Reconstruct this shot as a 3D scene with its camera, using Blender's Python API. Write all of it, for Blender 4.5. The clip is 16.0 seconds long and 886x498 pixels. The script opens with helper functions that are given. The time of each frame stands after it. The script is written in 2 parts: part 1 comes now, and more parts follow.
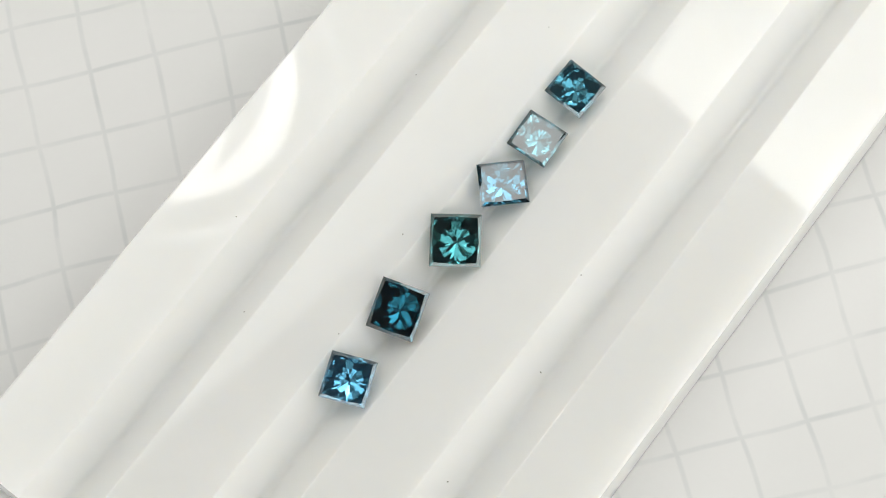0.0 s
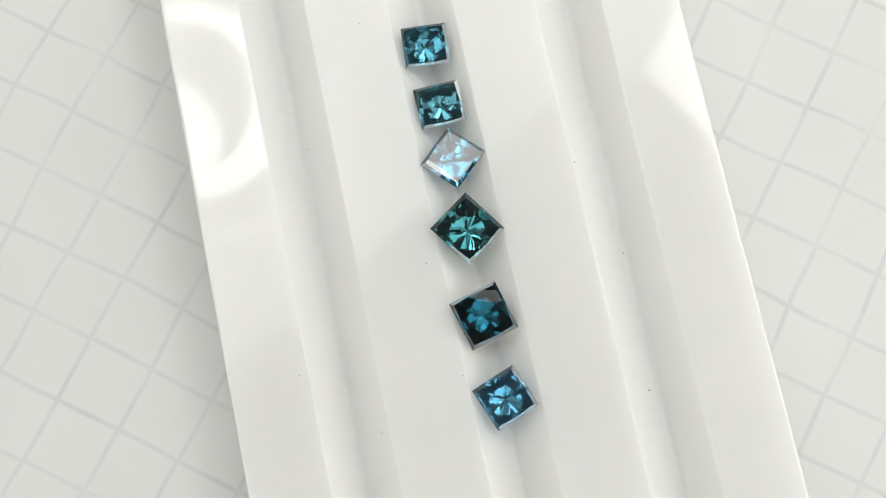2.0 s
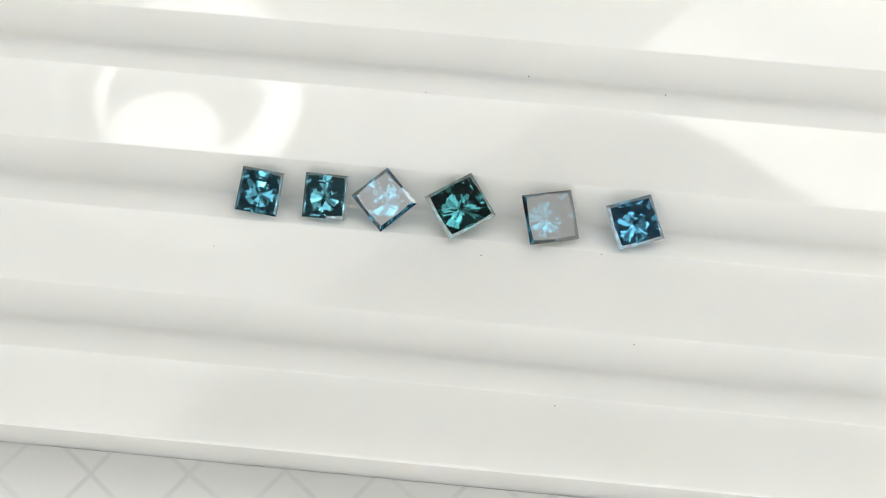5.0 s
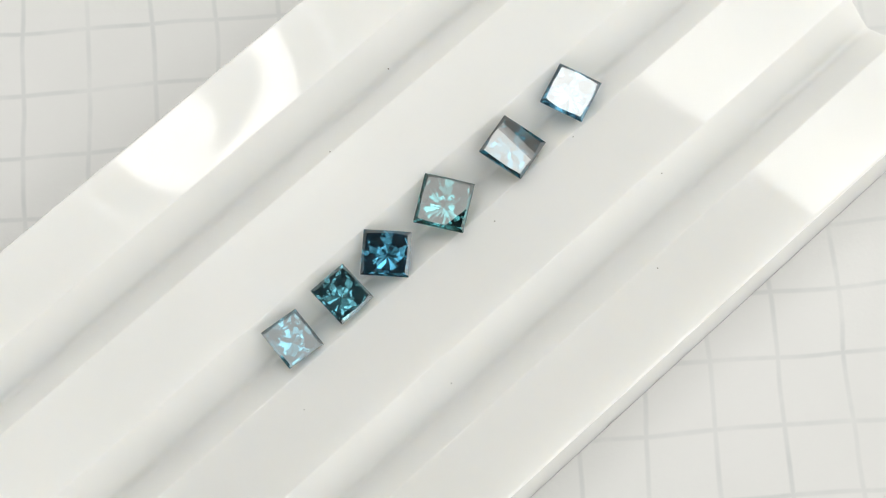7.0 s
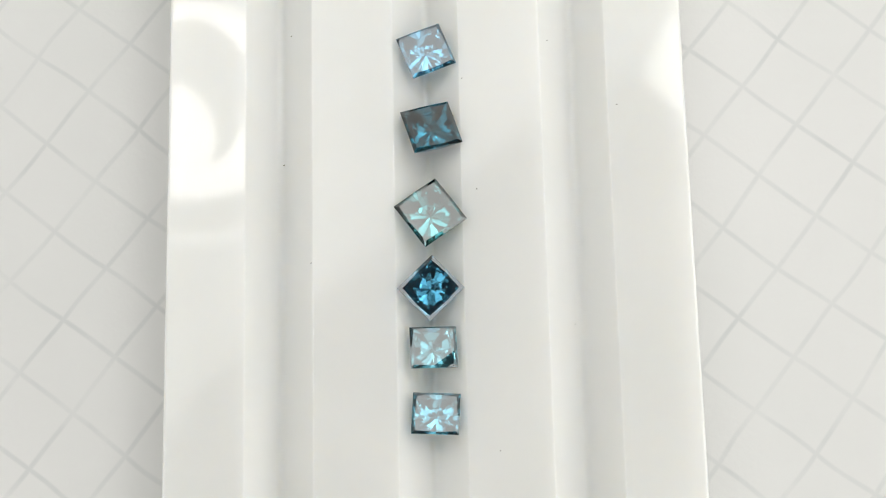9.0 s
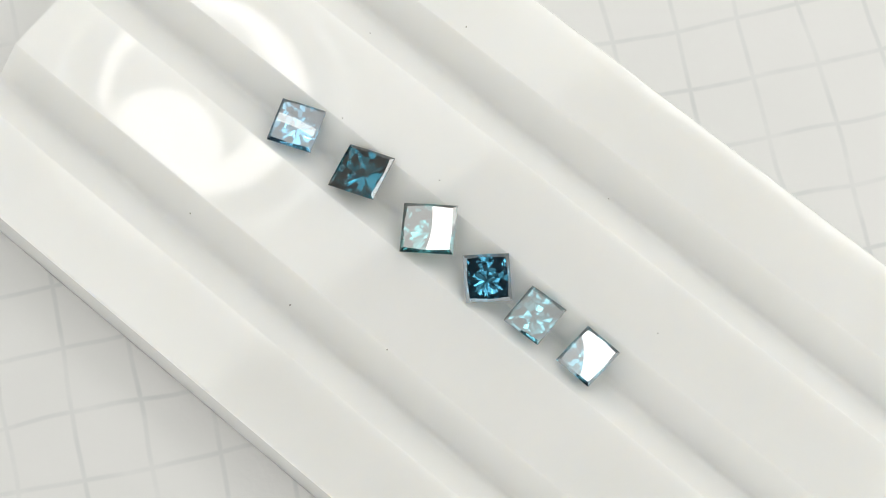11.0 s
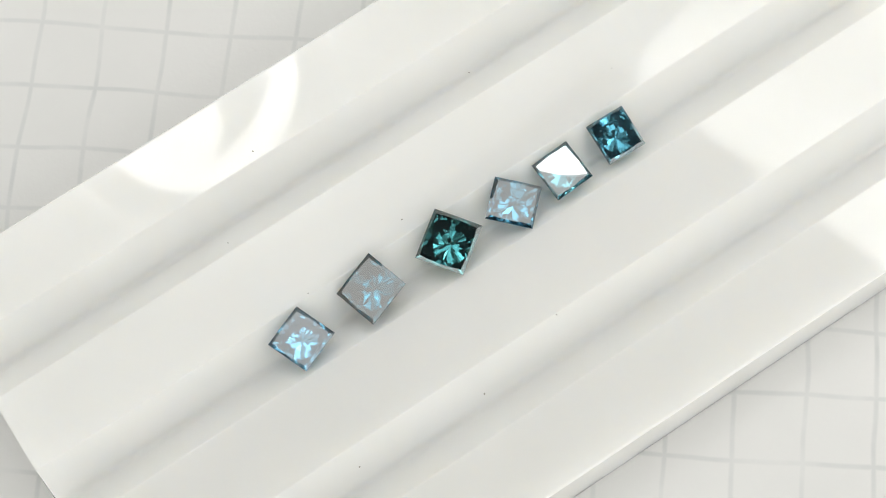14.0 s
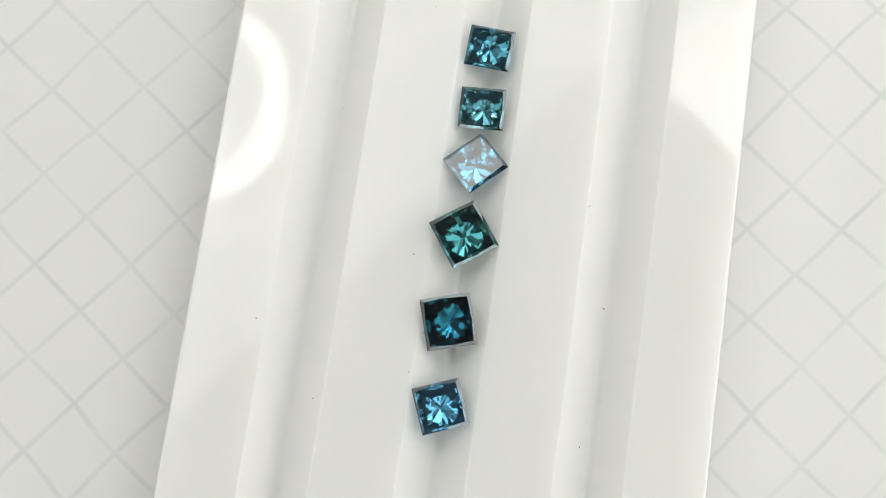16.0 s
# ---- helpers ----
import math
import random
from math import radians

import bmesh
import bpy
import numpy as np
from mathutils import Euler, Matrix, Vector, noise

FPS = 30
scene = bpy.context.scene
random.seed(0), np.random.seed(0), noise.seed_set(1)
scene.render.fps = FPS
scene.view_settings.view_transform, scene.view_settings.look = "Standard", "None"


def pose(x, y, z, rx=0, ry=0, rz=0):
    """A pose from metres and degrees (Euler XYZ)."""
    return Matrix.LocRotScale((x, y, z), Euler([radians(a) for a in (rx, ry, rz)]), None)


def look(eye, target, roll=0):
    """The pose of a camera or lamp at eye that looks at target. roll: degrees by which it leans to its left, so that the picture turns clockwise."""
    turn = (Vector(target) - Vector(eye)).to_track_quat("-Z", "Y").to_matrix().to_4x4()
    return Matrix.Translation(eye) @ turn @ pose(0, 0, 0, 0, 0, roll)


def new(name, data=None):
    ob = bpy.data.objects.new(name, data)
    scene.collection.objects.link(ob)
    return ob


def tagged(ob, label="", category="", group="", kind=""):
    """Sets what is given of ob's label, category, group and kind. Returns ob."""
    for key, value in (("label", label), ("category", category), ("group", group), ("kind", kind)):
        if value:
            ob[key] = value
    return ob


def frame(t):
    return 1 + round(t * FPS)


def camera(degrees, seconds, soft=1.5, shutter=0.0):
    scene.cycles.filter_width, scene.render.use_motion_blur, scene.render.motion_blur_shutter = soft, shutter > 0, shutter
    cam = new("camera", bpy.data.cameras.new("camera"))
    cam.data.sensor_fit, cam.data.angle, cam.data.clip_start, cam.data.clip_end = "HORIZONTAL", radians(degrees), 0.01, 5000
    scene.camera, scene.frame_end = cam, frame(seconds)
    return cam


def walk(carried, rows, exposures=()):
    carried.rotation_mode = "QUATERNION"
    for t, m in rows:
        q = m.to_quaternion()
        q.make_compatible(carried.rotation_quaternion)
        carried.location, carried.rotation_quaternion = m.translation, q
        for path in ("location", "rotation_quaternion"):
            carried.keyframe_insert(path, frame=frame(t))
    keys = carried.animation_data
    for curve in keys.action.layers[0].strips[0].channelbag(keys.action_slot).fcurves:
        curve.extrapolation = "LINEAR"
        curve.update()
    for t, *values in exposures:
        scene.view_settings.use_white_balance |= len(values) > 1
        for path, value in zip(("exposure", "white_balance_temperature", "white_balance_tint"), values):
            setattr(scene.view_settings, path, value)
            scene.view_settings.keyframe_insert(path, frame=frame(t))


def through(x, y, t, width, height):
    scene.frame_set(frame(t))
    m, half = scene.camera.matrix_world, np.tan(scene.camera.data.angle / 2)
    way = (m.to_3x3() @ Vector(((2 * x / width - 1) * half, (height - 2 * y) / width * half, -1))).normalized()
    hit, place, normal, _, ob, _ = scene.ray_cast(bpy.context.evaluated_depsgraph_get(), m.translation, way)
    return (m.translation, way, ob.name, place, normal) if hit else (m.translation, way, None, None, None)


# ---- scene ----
# ---- camera: it stands still over the turning tray ----
H = 0.133                      # height of the eye over the tray's flats
cam = camera(25.87, 16.0, soft=1.0)
EYE = Vector((0.0, -0.305 * H, H))
AIM = EYE + 0.14 * Vector((-0.003508, 0.279432, -0.960159))
walk(cam, [(0.0, look(EYE, AIM, -4.412)), (16.0, look(EYE, AIM, -4.412))],
     exposures=[(0.0, 0.0, 6555, 8), (16.0, 0.0, 6555, 8)])

# turn of the sheet, the tray and the stones about the z axis: seconds, degrees
TURN = [(0.0, 0.0), (1.5, 36.87), (3.0, 73.32), (4.7, 114.30), (7.0, 169.53),
        (9.0, 218.62), (12.5, 303.84), (13.5, 328.69), (16.0, 389.31)]
LINE = 49.167                  # direction of the tray's grooves at the start
MID = -0.0105 * H              # the middle groove's distance from the turning axis


def turned(t):
    """The turn at t, an even pace with small smooth changes."""
    pace = 24.32
    rest = [(a, b - pace * a) for a, b in TURN]
    for (a, u), (b, v) in zip(rest, rest[1:]):
        if t <= b:
            s = (t - a) / (b - a)
            s = s * s * (3 - 2 * s)
            return pace * t + u + (v - u) * s
    return TURN[-1][1]


# ---- world and light ----
world = bpy.data.worlds.new("world")
scene.world = world
world.use_nodes = True
world.node_tree.nodes["Background"].inputs[0].default_value = (0.9, 0.95, 1.0, 1)
world.node_tree.nodes["Background"].inputs[1].default_value = 0.05

PANEL_POWER = 3.9              # light panel on the right of the roof
BULB_POWER = 8.5              # rim and bulb of the round lamp
SHADE_POWER = 2.7              # inner dish of the round lamp
HALO_POWER = 2.1               # its wide outer dish
SOFTBOX_POWER = 1.88           # wide softbox under the roof
TENT_FILL_POWER = {"wall_north": 0.18, "wall_east": 0.52, "wall_west": 0.06, "wall_south": 0.72}   # fill glow added to the unseen tent walls, set side by side


# ---- materials ----
def material(name, colour, rough=0.5, metal=0.0):
    m = bpy.data.materials.new(name)
    m.use_nodes = True
    b = m.node_tree.nodes["Principled BSDF"]
    b.inputs["Base Color"].default_value = (*colour, 1)
    b.inputs["Roughness"].default_value = rough
    b.inputs["Metallic"].default_value = metal
    return m, m.node_tree, b


def node(tree, kind, **values):
    n = tree.nodes.new(kind)
    for key, value in values.items():
        n.inputs[key].default_value = value
    return n


def blotch(tree, scale, low, high, detail=4.0):
    """Noise at object scale, mapped to a range of values."""
    where = tree.nodes.new("ShaderNodeTexCoord")
    n = node(tree, "ShaderNodeTexNoise", Scale=scale, Detail=detail)
    tree.links.new(where.outputs["Object"], n.inputs["Vector"])
    r = node(tree, "ShaderNodeMapRange")
    r.inputs["From Min"].default_value, r.inputs["From Max"].default_value = 0.3, 0.7
    r.inputs["To Min"].default_value, r.inputs["To Max"].default_value = low, high
    tree.links.new(n.outputs["Fac"], r.inputs["Value"])
    return r.outputs["Result"], n.outputs["Fac"]


def tint(tree, b, colour_a, colour_b, scale):
    """Two close colours in soft patches."""
    fac, _ = blotch(tree, scale, 0, 1)
    mix = tree.nodes.new("ShaderNodeMix")
    mix.data_type = "RGBA"
    mix.inputs["A"].default_value, mix.inputs["B"].default_value = (*colour_a, 1), (*colour_b, 1)
    tree.links.new(fac, mix.inputs["Factor"])
    tree.links.new(mix.outputs["Result"], b.inputs["Base Color"])
    return mix


def bump(tree, b, height, strength, distance):
    n = node(tree, "ShaderNodeBump", Strength=strength, Distance=distance)
    tree.links.new(height, n.inputs["Height"])
    tree.links.new(n.outputs["Normal"], b.inputs["Normal"])


def glow(name, colour, strength):
    m = bpy.data.materials.new(name)
    m.use_nodes = True
    t = m.node_tree
    t.nodes.remove(t.nodes["Principled BSDF"])
    e = node(t, "ShaderNodeEmission", Color=(*colour, 1), Strength=strength)
    t.links.new(e.outputs[0], t.nodes["Material Output"].inputs["Surface"])
    return m


plastic, pt, pb = material("white_plastic", (0.86, 0.86, 0.84), 0.06)
tint(pt, pb, (0.745, 0.747, 0.735), (0.77, 0.77, 0.758), 90)
rough, fine = blotch(pt, 260, 0.025, 0.045)
pt.links.new(rough, pb.inputs["Roughness"])
pb.inputs["Subsurface Weight"].default_value = 1.0
pb.inputs["Subsurface Radius"].default_value = (1.0, 0.95, 0.85)
pb.inputs["Subsurface Scale"].default_value = 0.004
_, wave = blotch(pt, 150, 0, 1, 2.0)
bump(pt, pb, wave, 0.12, 0.00010)


def grid_paper_material():
    """White sheet with a thin printed grid, 5 mm squares, the lines a little wavy and uneven."""
    m, t, b = material("grid_paper", (0.8, 0.8, 0.79), 0.75)
    pitch = 0.0376 * H
    where = t.nodes.new("ShaderNodeTexCoord")
    # waviness of the lines
    wob = node(t, "ShaderNodeTexNoise", Scale=70.0, Detail=2.0)
    t.links.new(where.outputs["Object"], wob.inputs["Vector"])
    off = node(t, "ShaderNodeVectorMath")
    off.operation = "MULTIPLY_ADD"
    off.inputs[1].default_value, off.inputs[2].default_value = (0.0015,) * 3, (-0.00075,) * 3
    t.links.new(wob.outputs["Color"], off.inputs[0])
    add = node(t, "ShaderNodeVectorMath")
    add.operation = "ADD"
    t.links.new(where.outputs["Object"], add.inputs[0])
    t.links.new(off.outputs[0], add.inputs[1])
    mp = node(t, "ShaderNodeMapping")
    mp.vector_type = "POINT"
    mp.inputs["Scale"].default_value = (1 / pitch,) * 3
    t.links.new(add.outputs[0], mp.inputs["Vector"])
    sep = t.nodes.new("ShaderNodeSeparateXYZ")
    t.links.new(mp.outputs[0], sep.inputs[0])
    lines = []
    for axis in ("X", "Y"):
        f = node(t, "ShaderNodeMath")
        f.operation = "PINGPONG"
        f.inputs[1].default_value = 0.5
        t.links.new(sep.outputs[axis], f.inputs[0])
        r = node(t, "ShaderNodeMapRange")
        r.interpolation_type = "SMOOTHSTEP"
        r.inputs["From Min"].default_value, r.inputs["From Max"].default_value = 0.012, 0.055
        r.inputs["To Min"].default_value, r.inputs["To Max"].default_value = 1.0, 0.0
        t.links.new(f.outputs[0], r.inputs["Value"])
        lines.append(r.outputs["Result"])
    both = node(t, "ShaderNodeMath")
    both.operation = "MAXIMUM"
    t.links.new(lines[0], both.inputs[0])
    t.links.new(lines[1], both.inputs[1])
    faint, _ = blotch(t, 180, 0.15, 1.0)
    ink = node(t, "ShaderNodeMath")
    ink.operation = "MULTIPLY"
    t.links.new(both.outputs[0], ink.inputs[0])
    t.links.new(faint, ink.inputs[1])
    mix = t.nodes.new("ShaderNodeMix")
    mix.data_type = "RGBA"
    mix.inputs["B"].default_value = (0.575, 0.585, 0.585, 1)
    t.links.new(ink.outputs[0], mix.inputs["Factor"])
    base = tint(t, b, (0.675, 0.675, 0.667), (0.715, 0.71, 0.705), 40)
    t.links.new(base.outputs["Result"], mix.inputs["A"])
    t.links.new(mix.outputs["Result"], b.inputs["Base Color"])
    _, grain = blotch(t, 2500, 0, 1)
    bump(t, b, grain, 0.25, 0.00005)
    return m


def stone_material(name, colour, haze):
    m, t, b = material(name, colour, 0.0)
    b.inputs["Transmission Weight"].default_value = 1 - haze       # a slight haze of inclusions
    b.inputs["IOR"].default_value = 2.4
    return m


paper = grid_paper_material()
wood, wt, wb = material("table_laminate", (0.55, 0.53, 0.5), 0.5)
tint(wt, wb, (0.52, 0.5, 0.47), (0.6, 0.58, 0.55), 12)




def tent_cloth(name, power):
    """White diffusing cloth; power adds a fill glow that has no source behind it."""
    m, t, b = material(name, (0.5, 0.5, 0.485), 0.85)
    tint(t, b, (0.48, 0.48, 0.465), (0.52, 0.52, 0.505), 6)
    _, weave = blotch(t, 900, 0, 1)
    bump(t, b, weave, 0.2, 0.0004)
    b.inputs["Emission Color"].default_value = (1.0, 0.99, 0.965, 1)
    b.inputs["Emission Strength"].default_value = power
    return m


white_paint = tent_cloth("roof_cloth", 0.0)
WALLS = {side: tent_cloth(side + "_cloth", power) for side, power in TENT_FILL_POWER.items()}
phone_black, ft, fb = material("phone_black", (0.03, 0.03, 0.033), 0.3)
rr, _ = blotch(ft, 300, 0.25, 0.4)
ft.links.new(rr, fb.inputs["Roughness"])
metal_paint = material("lamp_metal", (0.7, 0.7, 0.7), 0.35)[0]
dust = material("dust", (0.22, 0.21, 0.19), 0.9)[0]
panel_glow = glow("panel_glow", (1.0, 0.99, 0.96), PANEL_POWER)
softbox_glow = glow("softbox_glow", (1.0, 0.995, 0.97), SOFTBOX_POWER)
bulb_glow = glow("bulb_glow", (1.0, 0.99, 0.97), BULB_POWER)
shade_glow = glow("shade_glow", (1.0, 0.99, 0.97), SHADE_POWER)


# ---- building ----
def part(name, bm, mat, parent=None, label="", m=None):
    """Links a bmesh as one mesh object, under a thing or on its own."""
    bmesh.ops.recalc_face_normals(bm, faces=bm.faces)
    data = bpy.data.meshes.new(name)
    bm.to_mesh(data)
    bm.free()
    data.materials.append(mat)
    ob = new(name, data)
    ob.parent = parent
    if m is not None:
        ob.matrix_local = m
    if label:
        ob["label"] = label
    return ob


def box(x0, y0, z0, x1, y1, z1, bevel=0.0):
    bm = bmesh.new()
    bmesh.ops.create_cube(bm, size=1)
    for v in bm.verts:
        v.co = Vector(((x0 + x1) / 2 + v.co.x * (x1 - x0), (y0 + y1) / 2 + v.co.y * (y1 - y0), (z0 + z1) / 2 + v.co.z * (z1 - z0)))
    if bevel:
        bmesh.ops.bevel(bm, geom=bm.edges[:], offset=bevel, segments=2, affect="EDGES")
    return bm


def lathe(profile, steps=64):
    """A body of revolution about z from (radius, height) pairs."""
    bm = bmesh.new()
    rings = []
    for r, z in profile:
        rings.append([bm.verts.new((r * math.cos(2 * math.pi * i / steps), r * math.sin(2 * math.pi * i / steps), z)) for i in range(steps)])
    for a, b in zip(rings, rings[1:]):
        for i in range(steps):
            j = (i + 1) % steps
            bm.faces.new((a[i], a[j], b[j], b[i]))
    return bm


MOVING = []                    # (thing, its pose on the turntable at no turn)


def on_turntable(ob, m):
    MOVING.append((ob, m))
    ob.matrix_basis = m
    return ob


# ---- the room ----
SHEET_Z = -0.040 * H
TABLE_Z = SHEET_Z - 0.0012
ROOM, TOP = 0.48, 0.42
tagged(part("ground", box(-ROOM, -ROOM, TABLE_Z - 0.02, ROOM, ROOM, TABLE_Z), wood), "plain pale laminate tabletop under the sheet", "table", kind="structure")
tagged(part("ceiling", box(-ROOM, -ROOM, TOP, ROOM, ROOM, TOP + 0.01), white_paint), "plain white cloth roof of the light tent", "ceiling", kind="structure")
# walls out of view; their added glow brightens grooves and stones from low angles
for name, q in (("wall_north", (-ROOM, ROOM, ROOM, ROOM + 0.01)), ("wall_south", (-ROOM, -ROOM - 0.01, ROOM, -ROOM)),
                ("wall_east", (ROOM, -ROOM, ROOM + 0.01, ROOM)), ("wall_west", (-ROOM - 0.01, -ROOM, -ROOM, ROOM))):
    tagged(part(name, box(q[0], q[1], TABLE_Z - 0.02, q[2], q[3], TOP), WALLS[name]), "unseen white cloth wall of the light tent, with an added fill glow", "wall", kind="structure")


def ceiling_panel():
    """A square light panel in the ceiling with one brighter tube along its near edge."""
    thing = tagged(new("ceiling_light"), "large square white ceiling light panel, switched on", "ceiling light")
    thing.matrix_basis = pose(0.0, 0.0, 0.0)
    # corner lines in the ceiling: the near edge runs from a to b
    a, b = Vector((0.060, 0.1680, 0)), Vector((0.200, 0.0350, 0))
    along = (b - a).normalized()
    out = Vector((-along.y, along.x, 0))
    if out.y < 0:
        out = -out
    side = (b - a).length

    def slab(u0, u1, w0, w1, z0, z1):
        bm = bmesh.new()
        vs = [bm.verts.new(a + along * u + out * w + Vector((0, 0, z))) for z in (z0, z1) for u, w in ((u0, w0), (u1, w0), (u1, w1), (u0, w1))]
        for f in ((0, 1, 2, 3), (4, 5, 6, 7), (0, 1, 5, 4), (1, 2, 6, 5), (2, 3, 7, 6), (3, 0, 4, 7)):
            bm.faces.new([vs[i] for i in f])
        return bm
    part("diffuser", slab(0, side, 0.024, 0.24, TOP - 0.022, TOP - 0.009), panel_glow, thing)
    part("tube", slab(0, side, 0.0, 0.022, TOP - 0.022, TOP - 0.009), glow("tube_glow", (1.0, 0.99, 0.96), PANEL_POWER * 1.35), thing, "brighter tube along the panel's edge")
    part("frame", slab(-0.01, side + 0.01, 0.242, 0.252, TOP - 0.024, TOP - 0.009), metal_paint, thing)
    return thing


def round_lamp():
    """A round ceiling lamp: bright rim, darker dish, bulb in the middle."""
    thing = tagged(new("ceiling_lamp"), "round white ceiling lamp with a bright rim and bulb", "lamp")
    z = TOP - 0.014
    thing.matrix_basis = pose(-0.130 * H - 0.131 * z - 0.0010, 0.075 * H + 0.380 * z + 0.0025, z)
    steps = 96
    bm = bmesh.new()
    rings = [[], [], [], []]
    for i in range(steps):
        a = 2 * math.pi * i / steps
        wide = 0.0025 + 0.0085 * (0.5 + 0.5 * math.cos(a + 0.25)) ** 1.5      # the rim's bright band is widest on one side
        for ring, (r, h) in zip(rings, ((0.0305 - wide, 0.0), (0.0305 - wide, -0.004), (0.0305, -0.004), (0.0305, 0.0))):
            ring.append(bm.verts.new((r * math.cos(a), r * math.sin(a), h)))
    for k in range(4):
        for i in range(steps):
            j = (i + 1) % steps
            bm.faces.new((rings[k][i], rings[k][j], rings[(k + 1) % 4][j], rings[(k + 1) % 4][i]))
    part("rim", bm, bulb_glow, thing, "bright glowing rim")
    part("dish", lathe([(0.0003, 0.004), (0.0305, 0.004), (0.0305, 0.001), (0.0003, 0.001)]), shade_glow, thing)
    part("outer_dish", lathe([(0.0305, 0.006), (0.066, 0.006), (0.066, 0.002), (0.0305, 0.002)]), glow("halo_glow", (1.0, 0.99, 0.97), HALO_POWER), thing)
    part("bulb", lathe([(0.0003, 0.0), (0.0135, -0.001), (0.0165, -0.004), (0.012, -0.008), (0.0003, -0.009)]), bulb_glow, thing, "glowing frosted bulb", pose(-0.0095, -0.0110, 0))
    part("outer_rim", lathe([(0.0425, 0.0), (0.0425, -0.002), (0.0445, -0.002), (0.0445, 0.0), (0.0425, 0.0)]), glow("edge_glow", (1.0, 0.99, 0.97), 4.5), thing)
    return thing


def phone():
    """The dark phone that films: a rounded slab close behind the eye, with a lens ring round it."""
    thing = tagged(new("phone"), "black phone held flat over the tray", "phone")
    thing.matrix_basis = look(EYE, AIM, -4.412)
    part("case", box(-0.55 * H, -0.25 * H, 0.0022, 0.790 * H, 0.578 * H, 0.0102, 0.0025), phone_black, thing, "", pose(0, 0, 0, 0, 0, 45))
    part("lens_ring", lathe([(0.0045, 0.0), (0.0045, -0.0003), (0.0062, -0.0003), (0.0062, 0.0021), (0.0045, 0.0021), (0.0045, 0.0)]), metal_paint, thing, "metal ring round the lens")
    hold = lathe([(0.0005, 0.0), (0.006, 0.0), (0.006, TOP - H - 0.020), (0.0005, TOP - H - 0.020)], 24)
    part("arm", hold, metal_paint, thing, "slim metal arm that holds the phone", thing.matrix_basis.inverted() @ Matrix.Translation((0.0, -0.02 * H, H + 0.0200)))
    return thing


def softbox():
    """A wide softbox under the roof: cloth front and a dark frame."""
    thing = tagged(new("softbox"), "wide white cloth softbox under the roof, switched on", "softbox")
    x0, x1, y0, y1, z = -0.34, 0.42, -0.40, 0.38, TOP - 0.004
    thing.matrix_basis = pose(0, 0, 0)
    part("cloth", box(x0, y0, z - 0.004, x1, y1, z, 0.001), softbox_glow, thing)
    for q in ((x0 - 0.008, y0 - 0.008, x1 + 0.008, y0), (x0 - 0.008, y1, x1 + 0.008, y1 + 0.008),
              (x0 - 0.008, y0, x0, y1), (x1, y0, x1 + 0.008, y1)):
        part("frame_bar", box(q[0], q[1], z - 0.006, q[2], q[3], z + 0.003, 0.001), phone_black, thing, "dark metal frame bar")
    return thing


softbox()
ceiling_panel()
round_lamp()
phone()


# ---- the sheet ----
def grid_sheet():
    """A thin sheet with faint ripples; its printed grid lies in its own axes."""
    n, half = 120, 0.16
    bm = bmesh.new()

    def height(x, y):
        p = Vector((x, y, 0))
        return 0.00012 * noise.noise(p * 55) + 0.00006 * noise.noise(p * 160 + Vector((3, 1, 0)))
    rows = [[bm.verts.new((-half + 2 * half * i / n, -half + 2 * half * j / n, 0)) for i in range(n + 1)] for j in range(n + 1)]
    for r in rows:
        for v in r:
            v.co.z = min(height(v.co.x, v.co.y), 0.00004)
    for j in range(n):
        for i in range(n):
            bm.faces.new((rows[j][i], rows[j][i + 1], rows[j + 1][i + 1], rows[j + 1][i]))
    low = bmesh.ops.extrude_face_region(bm, geom=bm.faces[:])
    for v in low["geom"]:
        if isinstance(v, bmesh.types.BMVert):
            v.co.z -= 0.0003
    ob = part("grid_sheet", bm, paper)
    for f in ob.data.polygons:
        f.use_smooth = True
    tagged(ob, "white sheet printed with a thin grey grid, slightly rippled", "paper sheet")
    pitch = 0.0376 * H
    a = radians(11.0)
    u, v = 0.35418 * pitch, 0.09134 * pitch
    x, y = u * math.cos(a) - v * math.sin(a), u * math.sin(a) + v * math.cos(a)
    return on_turntable(ob, pose(x, y, SHEET_Z, 0, 0, 11.0))


grid_sheet()

# ---- the tray ----
GROOVE = 0.0183 * H            # half the width of a groove at its top
DEPTH = 0.0152 * H             # its depth
STEP = 0.0815 * H              # from groove to groove
RIM = 0.1427 * H               # half the tray's width at the top
END_A, END_B = -0.2545 * H, 0.2750 * H
TRAY = pose(0, 0, 0, 0, 0, LINE) @ pose(0, MID, 0)


FILLET = 0.0004               # half the width of the rounding at a groove's bottom


def groove_floor(w):
    """Height of a groove's side at the distance w from its middle."""
    slope, w = DEPTH / GROOVE, abs(w)
    if w >= GROOVE:
        return 0.0
    return slope * w - DEPTH if w > FILLET else slope * FILLET * (0.5 + 0.5 * (w / FILLET) ** 2) - DEPTH


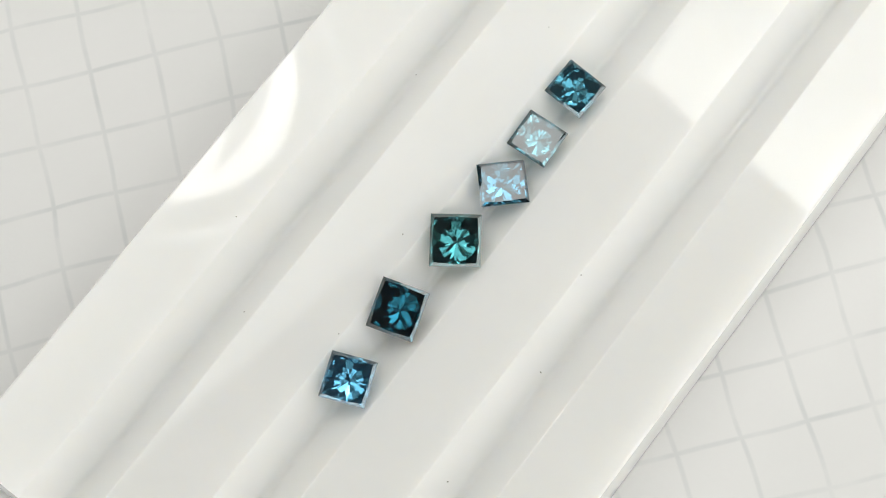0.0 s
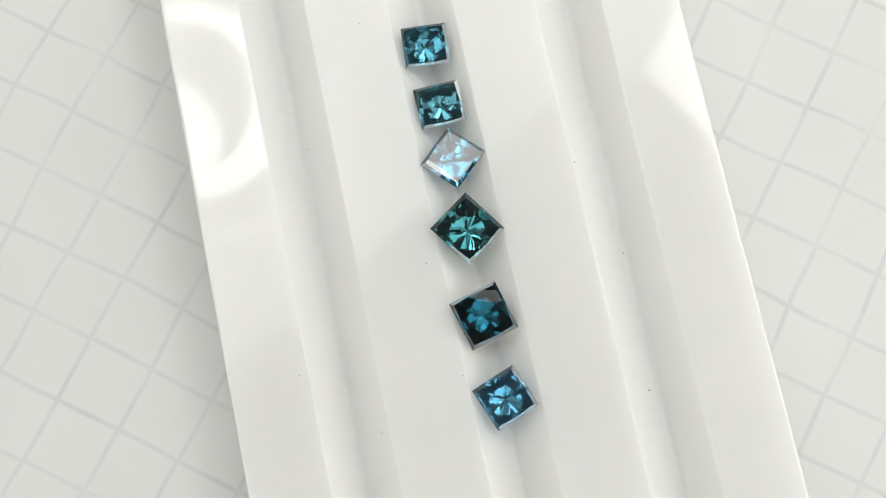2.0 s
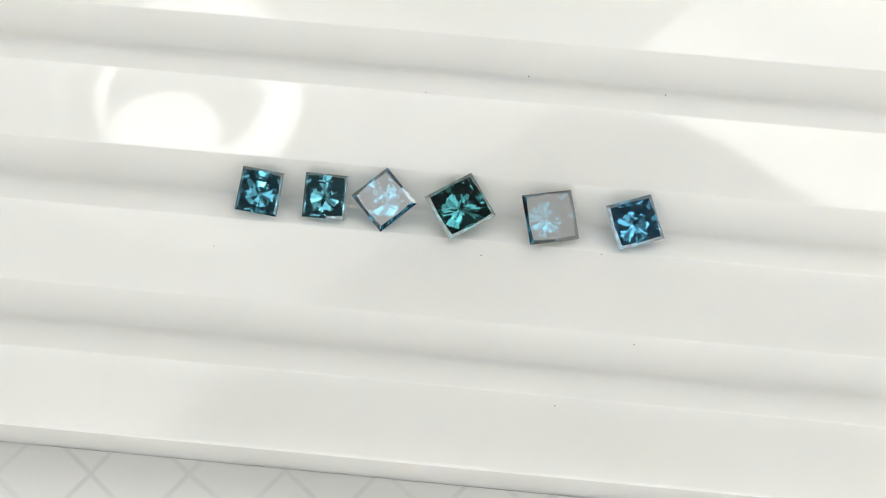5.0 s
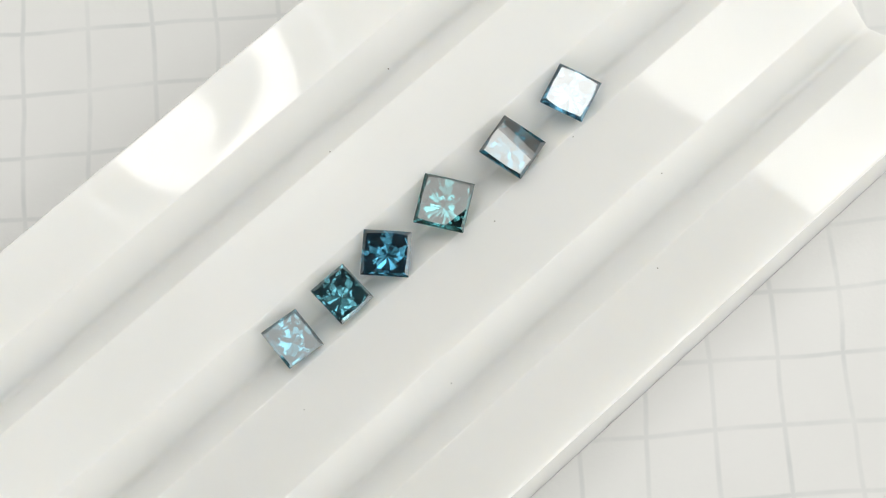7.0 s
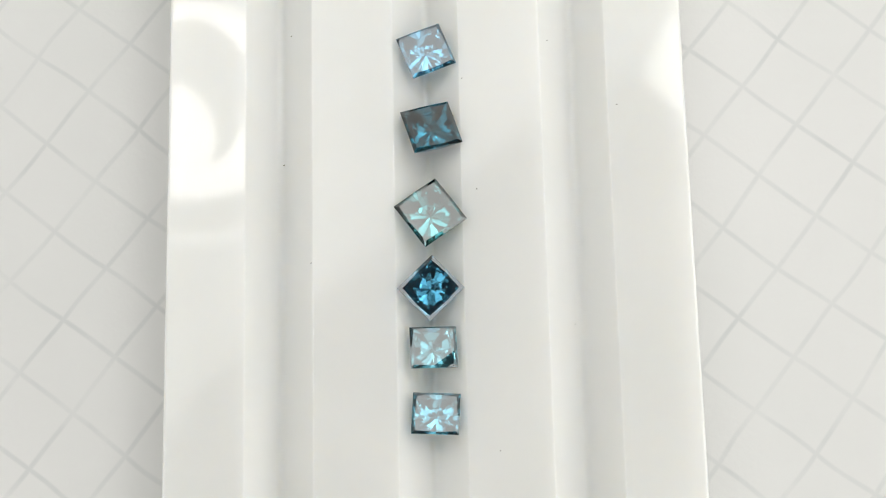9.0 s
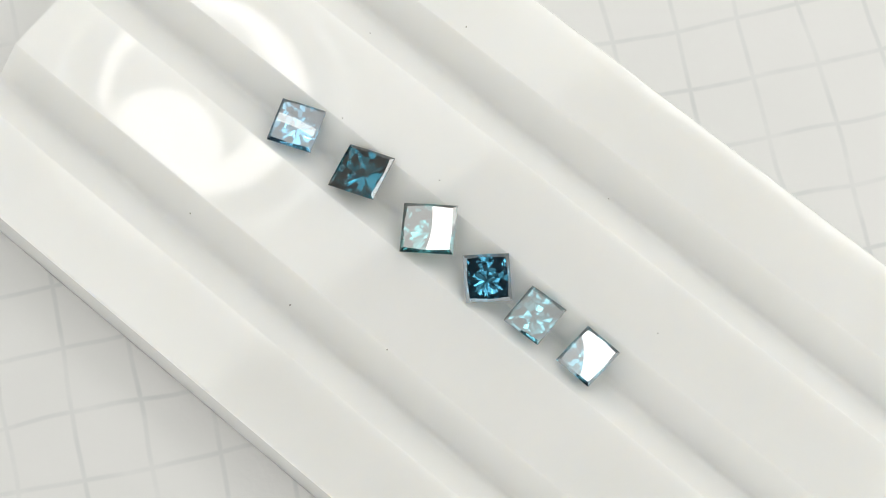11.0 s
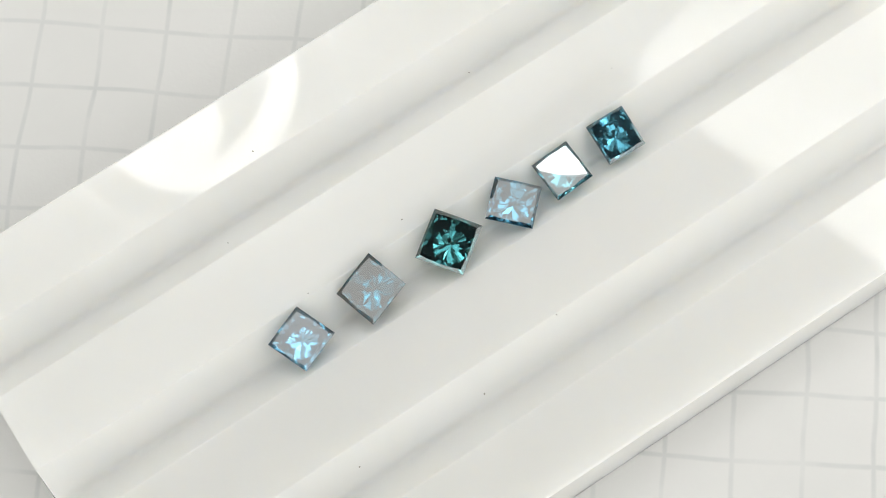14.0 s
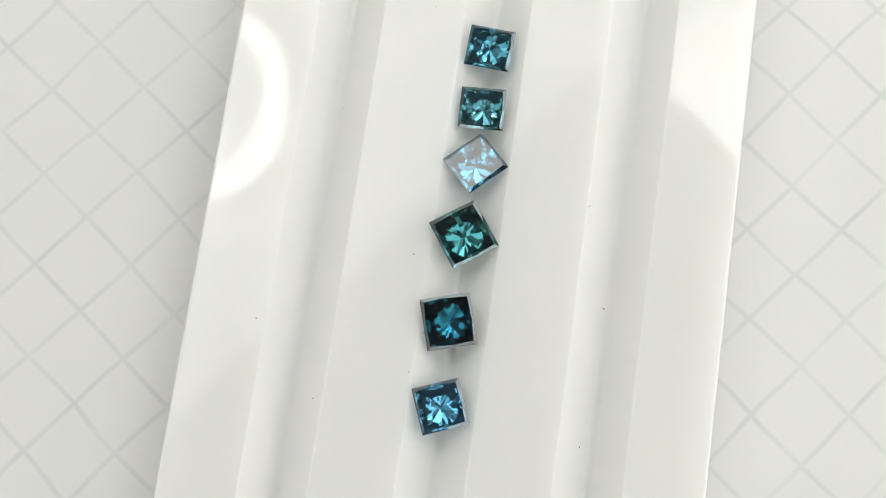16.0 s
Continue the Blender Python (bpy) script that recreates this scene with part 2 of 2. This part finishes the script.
def sorting_tray():
    """A flat white tray with three V grooves along it, its sides drawn out a little towards the foot."""
    thing = tagged(new("sorting_tray"), "glossy white plastic sorting tray with three V grooves", "tray")
    foot, draft, turn = SHEET_Z + 0.00006, 0.0030 * H, 0.0018 * H
    lip = [(RIM - turn * (1 - math.sin(radians(a))), -turn * (1 - math.cos(radians(a)))) for a in (0, 16, 32, 48, 64, 80)]
    edge = 0.00007                # rounding where a groove meets the flats
    section = [(-RIM - draft, foot)] + [(-x, z) for x, z in reversed(lip)]
    for k in (-1, 0, 1):
        section += [(k * STEP - GROOVE - edge, 0), (k * STEP - GROOVE, -0.35 * edge), (k * STEP - GROOVE + edge, groove_floor(GROOVE - edge))]
        section += [(k * STEP + q * FILLET, groove_floor(q * FILLET)) for q in (-1.0, -0.6, -0.2, 0.2, 0.6, 1.0)]
        section += [(k * STEP + GROOVE - edge, groove_floor(GROOVE - edge)), (k * STEP + GROOVE, -0.35 * edge), (k * STEP + GROOVE + edge, 0)]
    section += lip + [(RIM + draft, foot)]
    bm = bmesh.new()
    # stations along the tray let its edges waver by some hundredths of a millimetre
    stations = [END_A + (END_B - END_A) * i / 40 for i in range(41)]
    rings = []
    for s in stations:
        ring = []
        for j, (v, z) in enumerate(section):
            w = noise.noise(Vector((s * 160, j * 7.3, 0.5))) * 0.00004
            ring.append(bm.verts.new((s, v + (w if z == 0 else 0), z)))
        rings.append(ring)
    # the end walls run out to the foot like the sides
    first, last = ([bm.verts.new((s, v, foot)) for v, z in section] for s in (END_A - draft, END_B + draft))
    rings = [first] + rings + [last]
    n = len(section)
    for a, b in zip(rings, rings[1:]):
        for j in range(n):
            bm.faces.new((a[j], b[j], b[(j + 1) % n], a[(j + 1) % n]))
    bmesh.ops.recalc_face_normals(bm, faces=bm.faces)
    for e in bm.edges:
        e.smooth = len(e.link_faces) == 2 and e.calc_face_angle(0) < 0.6
    body = part("body", bm, plastic, thing)
    body.data.flip_normals()
    for f in body.data.polygons:
        f.use_smooth = True
    even = body.modifiers.new("even_normals", "WEIGHTED_NORMAL")
    even.weight, even.keep_sharp = 100, True
    # dust on the flats
    for x, y, size in ((-0.062, 0.0148, .6), (-0.0195, 0.0265, .6), (-0.112, -0.0745, .6), (-0.036, -0.0785, .7), (-0.066, 0.105, .6),
                       (0.058, 0.077, .5), (-0.084, 0.020, .5), (-0.105, 0.068, .5), (0.02, -0.064, .6), (0.125, 0.035, .5)):
        b = bmesh.new()
        bmesh.ops.create_icosphere(b, subdivisions=1, radius=0.000055 * size / .6)
        for v in b.verts:
            v.co.x *= random.uniform(0.7, 1.6)
            v.co.z *= 0.5
        part("dust_speck", b, dust, thing, "", pose(x * H, y * H, 0.00003, 0, 0, random.uniform(0, 180)))
    return on_turntable(thing, TRAY)


sorting_tray()


# ---- the stones ----
PAVILION = 0.60                # depth of a stone under its girdle, in sides


def cut_stone(planes):
    """A convex body left by cutting a block along each plane (point, outward normal)."""
    bm = bmesh.new()
    bmesh.ops.create_cube(bm, size=4)
    for p, n in planes:
        cut = bmesh.ops.bisect_plane(bm, geom=bm.verts[:] + bm.edges[:] + bm.faces[:], dist=1e-7, plane_co=p, plane_no=n, clear_outer=True)
        rim = [e for e in cut["geom_cut"] if isinstance(e, bmesh.types.BMEdge)]
        if len(rim) > 2:
            bmesh.ops.contextual_create(bm, geom=rim)
    bmesh.ops.remove_doubles(bm, verts=bm.verts[:], dist=1e-5)
    bmesh.ops.recalc_face_normals(bm, faces=bm.faces[:])
    return bm


def facet(turn, slope, through, down=True):
    """A facet's plane: its outward normal faces the azimuth turn and it falls away by slope degrees."""
    a, s = radians(turn), radians(slope)
    return Vector(through), Vector((math.sin(s) * math.cos(a), math.sin(s) * math.sin(a), -math.cos(s) if down else math.cos(s)))


def square_stone(label, mat, side, ratio, crown=0.050, pavilion=PAVILION, scatter=0.006, seed=0):
    """A square-cut stone: table, crown, girdle and a pavilion of chevron facets. Its girdle's middle is its origin."""
    rnd = random.Random(seed)
    thing = tagged(new("gemstone"), label, "gemstone", group="square-cut stones in the tray's groove")
    girdle = 0.014
    slant = 24
    flat = math.degrees(math.atan(pavilion / 0.6))

    def about(x, spread):
        return x + rnd.uniform(-spread, spread)
    planes = [(Vector((0, 0, crown)), Vector((0, 0, 1)))]
    bow = [(0.640 - 0.137 * (i / 9) ** 2, 0.503 * i / 9) for i in range(10)]
    for k in range(4):
        a = 90 * k
        c, s = math.cos(radians(a)), math.sin(radians(a))

        def at(x, y, z):
            return Vector((x * c - y * s, x * s + y * c, z))
        planes.append(facet(a, 90, at(0.5, 0, 0)))
        slope = about(slant, 2.5)
        # half-moon facets under the girdle
        planes.append(facet(a, about(62, 1.5), at(0.5, 0, -0.006)))
        for w in (-1, 1):
            planes.append(facet(a + w * about(4, 1), slope, at(0.5, w * 0.5, girdle), False))
            planes.append(facet(a + w * about(14, 1), about(55, 1), at(0.5, w * 0.5, -0.008)))
            planes.append(facet(a + w * about(27, 1), about(49, 1), at(0.5, w * 0.5, -0.016)))
            # long chevrons from the girdle to the culet, each a little off
            for p, q in zip(bow, bow[1:]):
                tip = Vector((0, 0, about(-pavilion, scatter)))
                n = (at(p[0], w * p[1], 0) - tip).cross(at(q[0], w * q[1], 0) - tip).normalized()
                planes.append((tip, n if n.z < 0 else -n))
            # short facets round the culet
            for turn, ease, deep in ((8, 0.92, 0.975), (22, 0.88, 0.96), (38, 0.865, 0.972)):
                planes.append(facet(a + w * about(turn, 1.0), about(ease * flat, 0.8), (0, 0, about(-deep * pavilion, scatter))))
    bm = cut_stone(planes)
    for v in bm.verts:
        v.co = Vector((v.co.x, v.co.y * ratio, v.co.z)) * side
    bm.normal_update()
    sorts = {"table": [], "crown": [], "girdle": [], "pavilion": []}
    for f in bm.faces:
        z = f.normal.z
        sorts["table" if z > 0.99 else "crown" if z > 0.1 else "girdle" if z > -0.1 else "pavilion"].append([v.co.copy() for v in f.verts])
    bm.free()
    for name, faces in sorts.items():
        points, index = [], {}
        rows = []
        for f in faces:
            row = []
            for p in f:
                key = tuple(round(q * 1e8) for q in p)
                if key not in index:
                    index[key] = len(points)
                    points.append(p)
                row.append(index[key])
            rows.append(row)
        data = bpy.data.meshes.new(name)
        data.from_pydata(points, [], rows)
        data.materials.append(mat)
        ob = new(name, data)
        ob.parent = thing
        if name == "table":
            ob["label"] = "flat polished top facet"
    return thing


def set_stone(thing, side, u, v, angle, lean_u, lean_v):
    """Sets a stone in the middle groove: girdle's middle at (u, v) along and across, turned, leaning, resting on the groove's sides."""
    up = Vector((lean_u, lean_v, 1)).normalized()
    turn = Vector((0, 0, 1)).rotation_difference(up).to_matrix().to_4x4() @ pose(0, 0, 0, 0, 0, angle)
    low = -1.0
    for ob in thing.children:
        for vert in ob.data.vertices:
            p = turn @ vert.co
            low = max(low, groove_floor(p.y + v) - p.z)
    return on_turntable(thing, TRAY @ (Matrix.Translation((u, v, low + 0.00002)) @ turn))


STONES = [
    # name of colour, colour, side, along, across, angle, lean along, lean across
    ("bright blue square-cut gemstone resting in the tray's groove", (0.16, 0.58, 0.90), 0.0256, 1.0, -0.1005, 0.0005, 21.1, -0.038, 0.031),
    ("very dark blue square-cut gemstone resting in the tray's groove", (0.018, 0.17, 0.26), 0.0280, 0.975, -0.0548, 0.0025, 15.6, -0.278, 0.062),
    ("dark teal square-cut gemstone resting in the tray's groove", (0.085, 0.40, 0.44), 0.0291, 0.955, -0.0057, 0.0010, 35.0, -0.073, -0.007),
    ("deep blue square-cut gemstone touching its neighbour in the groove", (0.10, 0.44, 0.68), 0.0250, 1.05, 0.0360, 0.0004, 43.6, 0.068, 0.039),
    ("teal blue square-cut gemstone touching its neighbour in the groove", (0.17, 0.56, 0.70), 0.0232, 1.08, 0.0684, 0.0011, 1.1, -0.121, 0.067),
    ("steel blue square-cut gemstone resting in the tray's groove", (0.14, 0.53, 0.72), 0.0229, 1.10, 0.1043, 0.0016, -3.5, -0.143, -0.006),
]
for i, (text, colour, side, ratio, u, v, angle, lu, lv) in enumerate(STONES):
    stone = square_stone(text, stone_material("stone", colour, (0.04, 0.008, 0.015, 0.03, 0.04, 0.04)[i]), side * H, ratio, scatter=(0.005, 0.006, 0.009, 0.011, 0.013, 0.009)[i], seed=i + 1)
    set_stone(stone, side * H, u * H, v * H, angle, lu, lv)


def motions():
    """The sheet, the tray and the stones turn together."""
    times = [i * 0.25 for i in range(65)]
    for thing, m in MOVING:
        walk(thing, [(t, pose(0, 0, 0, 0, 0, turned(t)) @ m) for t in times])


motions()
